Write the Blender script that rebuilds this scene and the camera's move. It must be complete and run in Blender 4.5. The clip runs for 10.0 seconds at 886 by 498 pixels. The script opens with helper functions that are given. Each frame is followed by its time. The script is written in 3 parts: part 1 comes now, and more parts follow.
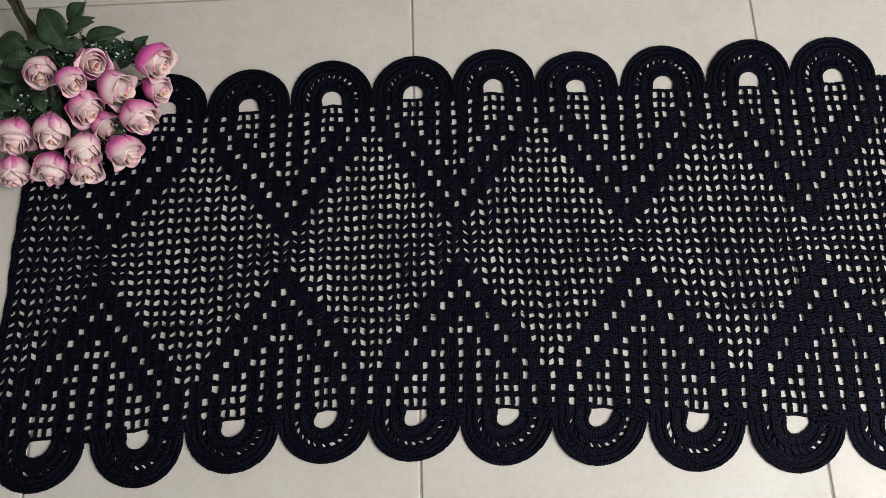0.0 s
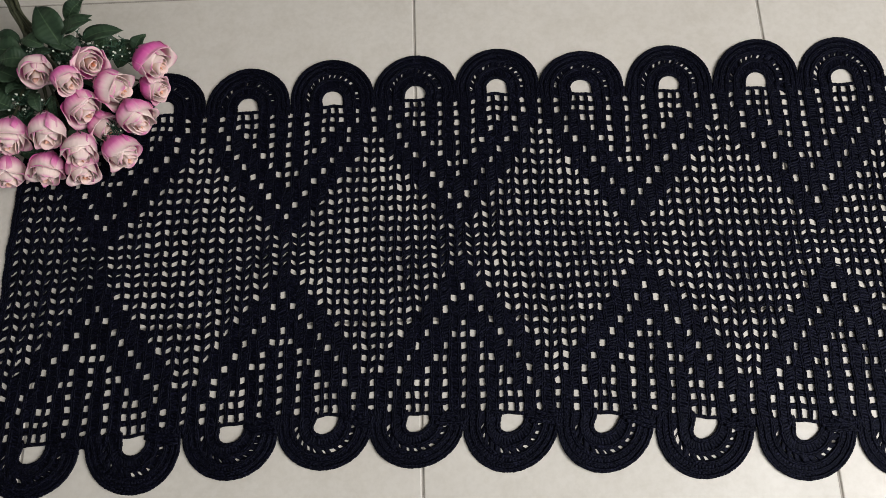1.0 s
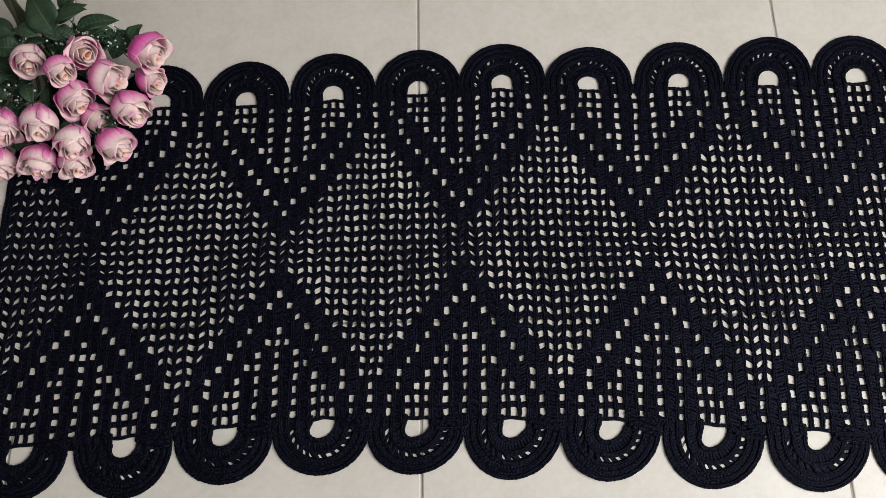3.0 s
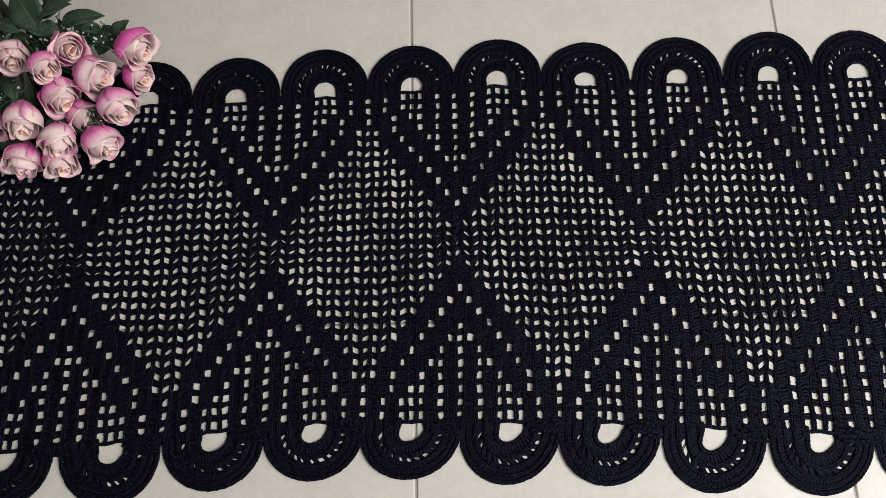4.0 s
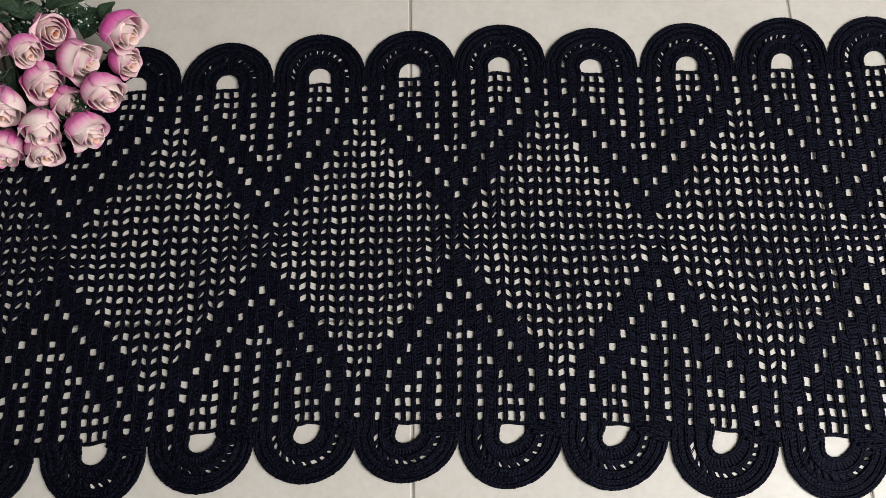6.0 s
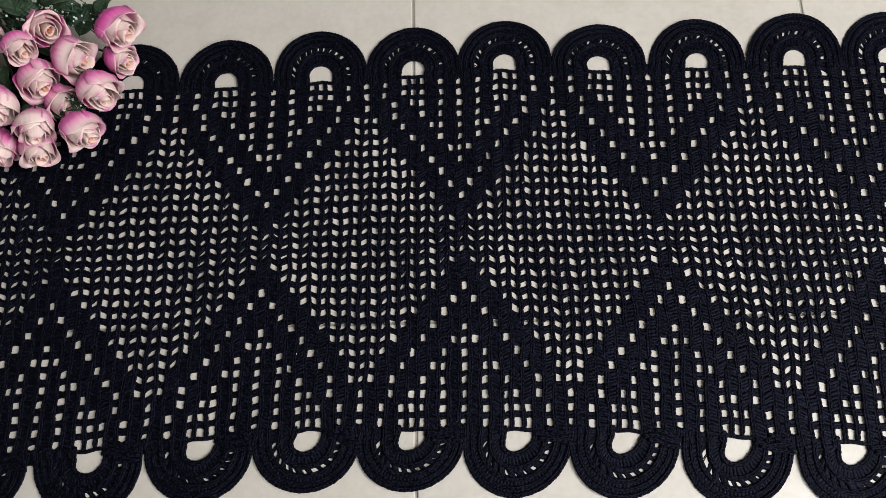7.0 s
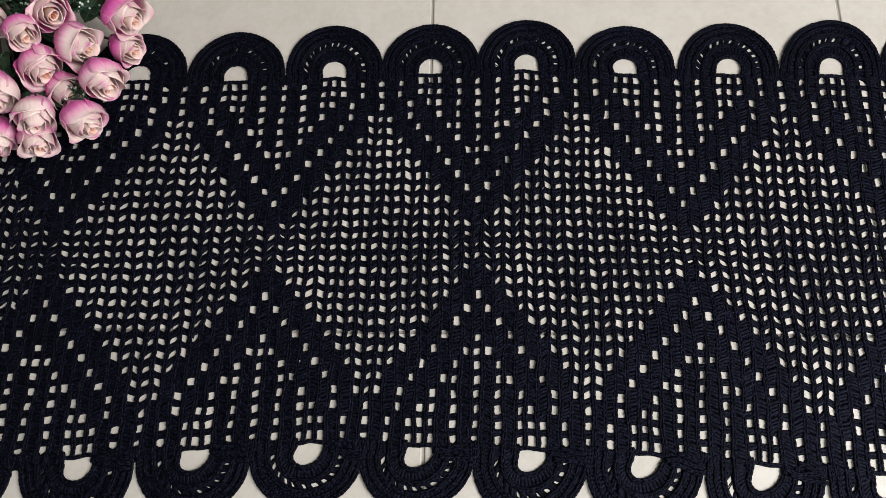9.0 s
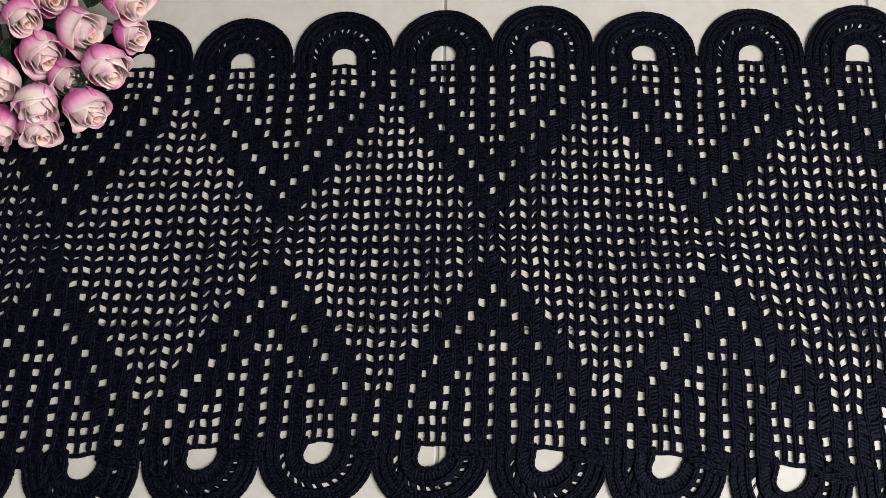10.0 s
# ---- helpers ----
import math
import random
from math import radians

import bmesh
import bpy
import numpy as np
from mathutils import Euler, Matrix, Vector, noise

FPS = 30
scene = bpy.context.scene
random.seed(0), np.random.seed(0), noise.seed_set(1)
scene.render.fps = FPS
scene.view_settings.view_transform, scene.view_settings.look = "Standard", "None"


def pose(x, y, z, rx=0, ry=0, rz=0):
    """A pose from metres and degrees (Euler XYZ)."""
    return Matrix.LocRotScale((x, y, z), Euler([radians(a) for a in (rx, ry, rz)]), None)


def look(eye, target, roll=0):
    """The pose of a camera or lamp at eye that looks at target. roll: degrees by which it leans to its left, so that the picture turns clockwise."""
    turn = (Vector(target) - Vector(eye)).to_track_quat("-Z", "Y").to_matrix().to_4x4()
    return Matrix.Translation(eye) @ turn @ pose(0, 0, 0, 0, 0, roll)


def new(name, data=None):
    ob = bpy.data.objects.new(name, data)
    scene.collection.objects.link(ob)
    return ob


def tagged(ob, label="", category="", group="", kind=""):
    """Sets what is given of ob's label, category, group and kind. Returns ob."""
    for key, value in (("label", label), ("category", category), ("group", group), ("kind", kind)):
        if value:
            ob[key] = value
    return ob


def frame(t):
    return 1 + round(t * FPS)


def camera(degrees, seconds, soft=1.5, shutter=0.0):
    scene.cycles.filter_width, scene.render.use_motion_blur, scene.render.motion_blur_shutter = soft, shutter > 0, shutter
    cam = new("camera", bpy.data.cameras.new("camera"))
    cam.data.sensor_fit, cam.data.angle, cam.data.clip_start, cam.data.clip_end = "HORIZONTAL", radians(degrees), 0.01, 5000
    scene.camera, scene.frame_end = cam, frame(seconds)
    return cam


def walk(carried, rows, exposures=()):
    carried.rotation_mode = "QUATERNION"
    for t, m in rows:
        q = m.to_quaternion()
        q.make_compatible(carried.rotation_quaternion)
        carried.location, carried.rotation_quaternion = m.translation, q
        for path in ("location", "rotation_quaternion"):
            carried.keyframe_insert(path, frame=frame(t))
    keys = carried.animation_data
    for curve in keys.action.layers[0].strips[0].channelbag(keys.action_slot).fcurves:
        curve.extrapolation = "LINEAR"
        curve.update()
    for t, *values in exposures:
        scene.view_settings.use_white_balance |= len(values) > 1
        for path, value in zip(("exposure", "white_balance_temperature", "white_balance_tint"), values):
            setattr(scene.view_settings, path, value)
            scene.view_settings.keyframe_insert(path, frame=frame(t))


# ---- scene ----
cam = camera(59.7, 10.0, soft=0.85)
PATH = [
    (0, (0.053, -0.194, 0.897), (0.009, 0.394, -1.014), -6.2),
    (0.5, (0.049, -0.192, 0.89), (0.011, 0.403, -1.019), -5.5),
    (1, (0.048, -0.19, 0.881), (0.008, 0.406, -1.027), -5.7),
    (1.5, (0.046, -0.188, 0.876), (0.01, 0.402, -1.034), -5.1),
    (2, (0.048, -0.185, 0.868), (0.0, 0.405, -1.042), -6.0),
    (2.5, (0.046, -0.185, 0.862), (-0.002, 0.415, -1.046), -5.7),
    (4, (0.047, -0.179, 0.837), (0.016, 0.421, -1.071), -4.4),
    (4.5, (0.046, -0.175, 0.826), (0.016, 0.424, -1.082), -4.2),
    (5, (0.044, -0.173, 0.819), (0.019, 0.416, -1.092), -3.7),
    (5.5, (0.049, -0.172, 0.811), (0.02, 0.415, -1.101), -4.0),
    (7, (0.046, -0.163, 0.782), (0.007, 0.428, -1.129), -5.0),
    (7.5, (0.044, -0.161, 0.771), (0.007, 0.439, -1.136), -4.2),
    (8, (0.042, -0.162, 0.764), (-0.001, 0.452, -1.139), -4.0),
    (8.5, (0.044, -0.159, 0.753), (-0.007, 0.457, -1.149), -4.3),
    (9, (0.038, -0.156, 0.742), (-0.019, 0.463, -1.159), -4.7),
    (9.5, (0.035, -0.152, 0.732), (-0.037, 0.464, -1.169), -6.1),
    (10, (0.028, -0.149, 0.72), (-0.04, 0.452, -1.186), -5.8),
]
walk(cam, [(t, look(eye, target, roll)) for t, eye, target, roll in PATH],
     [(0, -0.18), (2.5, -0.13), (5, -0.06), (7.5, 0.03), (10, 0.09)])

# ---- light ----
world = bpy.data.worlds.new("sky")
scene.world = world
world.use_nodes = True
wn = world.node_tree.nodes
sky = wn.new("ShaderNodeTexSky")
sky.sky_type = "NISHITA"
sky.sun_disc = False
sky.sun_elevation = radians(38)
sky.sun_rotation = radians(100)
wn["Background"].inputs["Strength"].default_value = 0.12
world.node_tree.links.new(sky.outputs["Color"], wn["Background"].inputs["Color"])


def area(name, eye, target, w, h, power, colour):
    data = bpy.data.lights.new(name, "AREA")
    data.shape, data.size, data.size_y, data.energy, data.color = "RECTANGLE", w, h, power, colour
    lamp = new(name, data)
    lamp.matrix_world = look(eye, target)
    return lamp


# daylight from the east by an assumed, unseen door; unseen south window added as fill
area("east_daylight", (1.33, -0.40, 1.50), (0.15, 0.0, 0.0), 0.8, 1.3, 50, (1.0, 1.0, 1.0))
area("south_fill", (0.60, -1.33, 1.6), (0.4, 0.0, 0.1), 1.3, 1.2, 9.0, (1.0, 1.0, 1.0))


# ---- materials ----
def material(name, rough=0.6, spec=0.5):
    m = bpy.data.materials.new(name)
    m.use_nodes = True
    nt = m.node_tree
    b = nt.nodes["Principled BSDF"]
    b.inputs["Roughness"].default_value = rough
    b.inputs["Specular IOR Level"].default_value = spec
    return m, nt, b


def node(nt, kind, **values):
    n = nt.nodes.new(kind)
    for key, value in values.items():
        n.inputs[key.replace("_", " ")].default_value = value
    return n


def ramp(nt, source, stops):
    n = nt.nodes.new("ShaderNodeValToRGB")
    e = n.color_ramp.elements
    while len(e) < len(stops):
        e.new(0.5)
    for k, (p, c) in enumerate(stops):
        e[k].position, e[k].color = p, (*c, 1)
    nt.links.new(source, n.inputs["Fac"])
    return n.outputs["Color"]


def mix(nt, fac, a, b, blend="MIX"):
    n = nt.nodes.new("ShaderNodeMix")
    n.data_type, n.blend_type = "RGBA", blend
    for key, value in ((0, fac), (6, a), (7, b)):
        if isinstance(value, bpy.types.NodeSocket):
            nt.links.new(value, n.inputs[key])
        else:
            n.inputs[key].default_value = (*value, 1) if isinstance(value, tuple) else value
    return n.outputs[2]


def coords(nt, shift=True):
    """Object coordinates, shifted by the object's own random number."""
    tc = nt.nodes.new("ShaderNodeTexCoord")
    if not shift:
        return tc.outputs["Object"]
    info = nt.nodes.new("ShaderNodeObjectInfo")
    mul = nt.nodes.new("ShaderNodeMath")
    mul.operation = "MULTIPLY"
    mul.inputs[1].default_value = 37.0
    nt.links.new(info.outputs["Random"], mul.inputs[0])
    add = nt.nodes.new("ShaderNodeVectorMath")
    nt.links.new(tc.outputs["Object"], add.inputs[0])
    nt.links.new(mul.outputs[0], add.inputs[1])
    return add.outputs[0]


def grain(nt, where, scale, detail=4.0, rough=0.6):
    n = node(nt, "ShaderNodeTexNoise", Scale=scale, Detail=detail, Roughness=rough)
    nt.links.new(where, n.inputs["Vector"])
    return n.outputs["Fac"]


def bump(nt, b, height, strength, distance):
    n = node(nt, "ShaderNodeBump", Strength=strength, Distance=distance)
    nt.links.new(height, n.inputs["Height"])
    nt.links.new(n.outputs["Normal"], b.inputs["Normal"])


def tile_material():
    m, nt, b = material("beige_ceramic", 0.36, 0.25)
    p = coords(nt)
    cloud = ramp(nt, grain(nt, p, 5.0, 5), [(0.3, (0.518, 0.484, 0.434)), (0.7, (0.553, 0.520, 0.470))])
    speck = ramp(nt, grain(nt, p, 140.0, 3), [(0.35, (0.90, 0.89, 0.87)), (0.6, (1, 1, 1))])
    blotch = ramp(nt, grain(nt, p, 32.0, 4), [(0.35, (0.95, 0.945, 0.935)), (0.55, (1, 1, 1))])
    cloud = mix(nt, 1.0, cloud, blotch, "MULTIPLY")
    info = nt.nodes.new("ShaderNodeObjectInfo")
    tone = ramp(nt, info.outputs["Random"], [(0.0, (0.95, 0.95, 0.94)), (1.0, (1.02, 1.01, 1.0))])
    c = mix(nt, 1.0, mix(nt, 0.6, cloud, speck, "MULTIPLY"), tone, "MULTIPLY")
    nt.links.new(c, b.inputs["Base Color"])
    nt.links.new(ramp(nt, grain(nt, p, 9.0, 4), [(0.3, (0.27,) * 3), (0.7, (0.4,) * 3)]), b.inputs["Roughness"])
    bump(nt, b, grain(nt, p, 60.0, 3), 0.12, 0.0006)
    return m


def plain_material(name, low, high, scale, rough=0.8, relief=0.2, distance=0.001, spec=0.4):
    m, nt, b = material(name, rough, spec)
    p = coords(nt)
    nt.links.new(ramp(nt, grain(nt, p, scale), [(0.3, low), (0.7, high)]), b.inputs["Base Color"])
    bump(nt, b, grain(nt, p, scale * 7), relief, distance)
    return m


def yarn_material():
    m, nt, b = material("black_cotton_yarn", 0.5, 0.075)
    p = coords(nt, False)
    fine = grain(nt, p, 900.0, 3, 0.7)
    coarse = grain(nt, p, 520.0, 2, 0.6)
    c = ramp(nt, coarse, [(0.38, (0.0002, 0.0002, 0.0005)), (0.52, (0.0014, 0.0014, 0.0036)), (0.70, (0.0100, 0.0101, 0.0215))])
    broad = ramp(nt, grain(nt, p, 14.0, 3), [(0.3, (0.8, 0.8, 0.8)), (0.7, (1.1, 1.1, 1.15))])
    nt.links.new(mix(nt, 1.0, c, broad, "MULTIPLY"), b.inputs["Base Color"])
    # blue of reflected skylight put into the specular and sheen tints
    b.inputs["Specular Tint"].default_value = (0.66, 0.72, 1.0, 1)
    b.inputs["Sheen Weight"].default_value = 0.008
    b.inputs["Sheen Roughness"].default_value = 0.4
    b.inputs["Sheen Tint"].default_value = (0.55, 0.62, 1.0, 1)
    bump(nt, b, mix(nt, 0.5, fine, coarse), 0.7, 0.0010)
    return m


def silk(nt, b, colour, share):
    """Thin cloth: part of the light passes through it."""
    t = nt.nodes.new("ShaderNodeBsdfTranslucent")
    nt.links.new(colour, t.inputs["Color"])
    m = nt.nodes.new("ShaderNodeMixShader")
    m.inputs[0].default_value = share
    nt.links.new(b.outputs[0], m.inputs[1])
    nt.links.new(t.outputs[0], m.inputs[2])
    nt.links.new(m.outputs[0], nt.nodes["Material Output"].inputs["Surface"])


def petal_material(name, low, high, line):
    """Silk petal; low and high: how little of it the dye has soaked; line: strength of the dyed rim."""
    m, nt, b = material(name, 0.62, 0.3)
    p = coords(nt)
    uv = nt.nodes.new("ShaderNodeUVMap")
    split = nt.nodes.new("ShaderNodeSeparateXYZ")
    nt.links.new(uv.outputs["UV"], split.inputs[0])
    info = nt.nodes.new("ShaderNodeObjectInfo")
    # the dye soaks in from the petal's foot; how far differs from petal to petal
    reach = nt.nodes.new("ShaderNodeMapRange")
    reach.inputs["To Min"].default_value, reach.inputs["To Max"].default_value = low, high
    nt.links.new(info.outputs["Random"], reach.inputs["Value"])
    streak = nt.nodes.new("ShaderNodeMapping")
    streak.inputs["Scale"].default_value = (15.0, 1.3, 1.0)
    nt.links.new(uv.outputs["UV"], streak.inputs["Vector"])
    vein = grain(nt, streak.outputs[0], 1.0, 3, 0.6)
    add = nt.nodes.new("ShaderNodeMath")
    nt.links.new(split.outputs["Y"], add.inputs[0])
    nt.links.new(reach.outputs[0], add.inputs[1])
    add2 = nt.nodes.new("ShaderNodeMath")
    add2.operation = "MULTIPLY_ADD"
    nt.links.new(vein, add2.inputs[0])
    add2.inputs[1].default_value = 0.24
    nt.links.new(add.outputs[0], add2.inputs[2])
    c = ramp(nt, add2.outputs[0], [(0.14, (0.63, 0.04, 0.32)), (0.36, (0.74, 0.15, 0.42)), (0.54, (0.80, 0.41, 0.52)), (0.68, (0.83, 0.62, 0.60)), (1.0, (0.83, 0.67, 0.61))])
    # a stronger line of dye along the rim, which fades in and out
    off = nt.nodes.new("ShaderNodeMath")
    off.operation = "SUBTRACT"
    nt.links.new(split.outputs["X"], off.inputs[0])
    off.inputs[1].default_value = 0.5
    absolute = nt.nodes.new("ShaderNodeMath")
    absolute.operation = "ABSOLUTE"
    nt.links.new(off.outputs[0], absolute.inputs[0])
    rim = ramp(nt, absolute.outputs[0], [(0.37, (0, 0, 0)), (0.47, (line,) * 3)])
    fade = ramp(nt, grain(nt, p, 42.0, 2), [(0.40, (0.4, 0.4, 0.4)), (0.60, (1, 1, 1))])
    c = mix(nt, mix(nt, 1.0, rim, fade, "MULTIPLY"), c, (0.62, 0.11, 0.35))
    tip = ramp(nt, split.outputs["Y"], [(0.86, (0, 0, 0)), (0.98, (line,) * 3)])
    c = mix(nt, mix(nt, 1.0, tip, fade, "MULTIPLY"), c, (0.60, 0.10, 0.33))
    nt.links.new(c, b.inputs["Base Color"])
    b.inputs["Sheen Weight"].default_value = 0.12
    bump(nt, b, vein, 0.6, 0.0012)
    silk(nt, b, c, 0.14)
    return m


def heart_material():
    m, nt, b = material("peach_silk_heart", 0.65, 0.3)
    p = coords(nt)
    uv = nt.nodes.new("ShaderNodeUVMap")
    split = nt.nodes.new("ShaderNodeSeparateXYZ")
    nt.links.new(uv.outputs["UV"], split.inputs[0])
    # dark red at the foot paints the warm shade deep between the turns
    c = ramp(nt, split.outputs["Y"], [(0.0, (0.52, 0.11, 0.06)), (0.5, (0.80, 0.46, 0.32)), (0.80, (0.84, 0.67, 0.58)), (1.0, (0.83, 0.58, 0.56))])
    # the innermost turn is peach
    core = ramp(nt, split.outputs["X"], [(0.15, (0.9, 0.9, 0.9)), (0.5, (0, 0, 0))])
    c = mix(nt, core, c, (0.80, 0.36, 0.20))
    nt.links.new(c, b.inputs["Base Color"])
    bump(nt, b, grain(nt, p, 300.0), 0.2, 0.0005)
    silk(nt, b, c, 0.14)
    return m


def leaf_material():
    m, nt, b = material("dark_green_leaf", 0.55, 0.3)
    p = coords(nt)
    uv = nt.nodes.new("ShaderNodeUVMap")
    split = nt.nodes.new("ShaderNodeSeparateXYZ")
    nt.links.new(uv.outputs["UV"], split.inputs[0])
    c = ramp(nt, grain(nt, p, 60.0), [(0.3, (0.012, 0.029, 0.015)), (0.7, (0.034, 0.062, 0.031))])
    rib = ramp(nt, split.outputs["X"], [(0.46, (0, 0, 0)), (0.495, (1, 1, 1)), (0.505, (1, 1, 1)), (0.54, (0, 0, 0))])
    nt.links.new(mix(nt, rib, c, (0.06, 0.10, 0.05)), b.inputs["Base Color"])
    side = nt.nodes.new("ShaderNodeTexWave")
    side.inputs["Scale"].default_value, side.inputs["Distortion"].default_value = 3.0, 2.0
    side.bands_direction = "Y"
    nt.links.new(uv.outputs["UV"], side.inputs["Vector"])
    bump(nt, b, side.outputs["Fac"], 0.3, 0.0008)
    return m


TILE = tile_material()
GROUT = plain_material("grey_grout", (0.24, 0.22, 0.19), (0.36, 0.33, 0.29), 60.0, 0.95)
PAINT = plain_material("off_white_wall_paint", (0.58, 0.57, 0.54), (0.63, 0.62, 0.59), 2.0, 0.85)
YARN = yarn_material()
PETAL = petal_material("dyed_silk_petal", -0.42, 0.06, 0.95)
# inner petals: the dye range also paints warm shade into the gaps near the foot
INNER = petal_material("cream_silk_petal", -0.06, 0.36, 0.85)
HEART = heart_material()
LEAF = leaf_material()
STEM = plain_material("olive_wrapped_stem", (0.030, 0.036, 0.018), (0.068, 0.068, 0.034), 90.0, 0.6)
SPRIG = plain_material("deep_green_plastic_sprig", (0.018, 0.05, 0.028), (0.035, 0.085, 0.05), 200.0, 0.55)
BUD = plain_material("white_filler_blossom", (0.62, 0.66, 0.56), (0.74, 0.76, 0.68), 200.0, 0.7)
LINT = plain_material("white_lint", (0.6, 0.6, 0.58), (0.7, 0.7, 0.68), 300.0, 0.9)


# ---- mesh tools ----
def part(name, bm, mat, parent=None, label=""):
    """Links a bmesh, a mesh, or a (verts, faces[, uvs]) triple as one mesh object."""
    if isinstance(bm, bpy.types.Mesh):
        me = bm
    elif isinstance(bm, tuple):
        me = mesh_of(name, *bm)
    else:
        me = bpy.data.meshes.new(name)
        bm.to_mesh(me)
        bm.free()
    if not me.materials:
        me.materials.append(mat)
    ob = new(name, me)
    ob.parent = parent
    if label:
        tagged(ob, label)
    return ob


def mesh_of(name, verts, quads, uvs=None):
    """A smooth mesh of quads from numpy arrays; uvs: one pair a vertex."""
    me = bpy.data.meshes.new(name)
    verts, quads = np.asarray(verts, dtype=np.float32), np.asarray(quads, dtype=np.int32)
    me.vertices.add(len(verts))
    me.vertices.foreach_set("co", verts.ravel())
    me.loops.add(quads.size)
    me.loops.foreach_set("vertex_index", quads.ravel())
    me.polygons.add(len(quads))
    me.polygons.foreach_set("loop_start", np.arange(0, quads.size, 4, dtype=np.int32))
    me.polygons.foreach_set("use_smooth", np.ones(len(quads), dtype=bool))
    if uvs is not None:
        layer = me.uv_layers.new(name="UVMap")
        layer.data.foreach_set("uv", np.asarray(uvs, dtype=np.float32)[quads.ravel()].ravel())
    me.update(calc_edges=True)
    me.validate()
    return me


def tubes(paths, radius, sides=5, flat=1.0):
    """Tubes along many paths of equal length: paths (M, P, 3), radius a number, (M,) or (M, P)."""
    paths = np.asarray(paths, dtype=float)
    M, P, _ = paths.shape
    rad = np.broadcast_to(np.asarray(radius, dtype=float).reshape(-1, 1) if np.ndim(radius) == 1 else radius, (M, P))
    tan = np.gradient(paths, axis=1)
    tan /= np.linalg.norm(tan, axis=2, keepdims=True) + 1e-12
    side = np.cross(tan, np.array([0.0, 0.0, 1.0]))
    n = np.linalg.norm(side, axis=2, keepdims=True)
    side = np.where(n > 0.05, side / (n + 1e-12), np.array([1.0, 0.0, 0.0]))
    up = np.cross(side, tan)
    ang = np.arange(sides) * (2 * np.pi / sides)
    ring = (np.cos(ang)[None, None, :, None] * side[:, :, None, :] + flat * np.sin(ang)[None, None, :, None] * up[:, :, None, :])
    verts = (paths[:, :, None, :] + rad[:, :, None, None] * ring).reshape(-1, 3)
    k, i, s = np.meshgrid(np.arange(M), np.arange(P - 1), np.arange(sides), indexing="ij")
    a = (k * P + i) * sides + s
    b = (k * P + i) * sides + (s + 1) % sides
    quads = np.stack([a, b, b + sides, a + sides], axis=-1).reshape(-1, 4)
    return verts, quads


def joined(pieces):
    """Joins (verts, quads) pairs."""
    vs, qs, start = [], [], 0
    for v, q in pieces:
        vs.append(v)
        qs.append(q + start)
        start += len(v)
    return np.concatenate(vs), np.concatenate(qs)


def slab(name, x0, y0, z0, x1, y1, z1, mat, parent=None, bevel=0.0):
    bm = bmesh.new()
    bmesh.ops.create_cube(bm, size=1, matrix=Matrix.Translation(((x0 + x1) / 2, (y0 + y1) / 2, (z0 + z1) / 2)) @ Matrix.Diagonal((x1 - x0, y1 - y0, z1 - z0, 1)))
    if bevel:
        bmesh.ops.bevel(bm, geom=bm.edges[:], offset=bevel, segments=2, affect="EDGES", profile=0.6)
    return part(name, bm, mat, parent)


# ---- room ----
TILE_SIZE, JOINT = 0.45, 0.0024
# unseen room added round the floor; west and north set far to weaken bounce
WEST, EAST, SOUTH, NORTH, HIGH = -2.7, 1.35, -1.35, 2.7, 2.6


def room():
    def wall(name, *box):
        return tagged(slab(name, *box, PAINT), "plain off-white painted wall of the room", "wall", kind="structure")
    wall("wall_west", WEST - 0.12, SOUTH - 0.12, -0.06, WEST, NORTH + 0.12, HIGH)
    wall("wall_north", WEST, NORTH, -0.06, EAST, NORTH + 0.12, HIGH)
    # south wall, round the opening made up for the fill lamp
    wall("wall_south", WEST, SOUTH - 0.12, -0.06, EAST, SOUTH, 0.95)
    wall("wall_south_head", WEST, SOUTH - 0.12, 2.25, EAST, SOUTH, HIGH)
    wall("wall_south_west_pier", WEST, SOUTH - 0.12, 0.95, -0.9, SOUTH, 2.25)
    wall("wall_south_east_pier", 1.3, SOUTH - 0.12, 0.95, EAST, SOUTH, 2.25)
    # east wall, round the door opening assumed for the side daylight
    wall("wall_east_head", EAST, SOUTH - 0.12, 2.2, EAST + 0.12, NORTH + 0.12, HIGH)
    wall("wall_east_south_pier", EAST, SOUTH - 0.12, -0.06, EAST + 0.12, -1.15, 2.2)
    wall("wall_east_north_pier", EAST, 0.25, -0.06, EAST + 0.12, NORTH + 0.12, 2.2)
    tagged(slab("ceiling", WEST - 0.12, SOUTH - 0.12, HIGH, EAST + 0.12, NORTH + 0.12, HIGH + 0.1, PAINT), "plain white painted ceiling", "ceiling", kind="structure")
    tagged(slab("ground", -60, -60, -0.2, 60, 60, -0.06, GROUT), "grey ground outside the room", "ground", kind="structure")


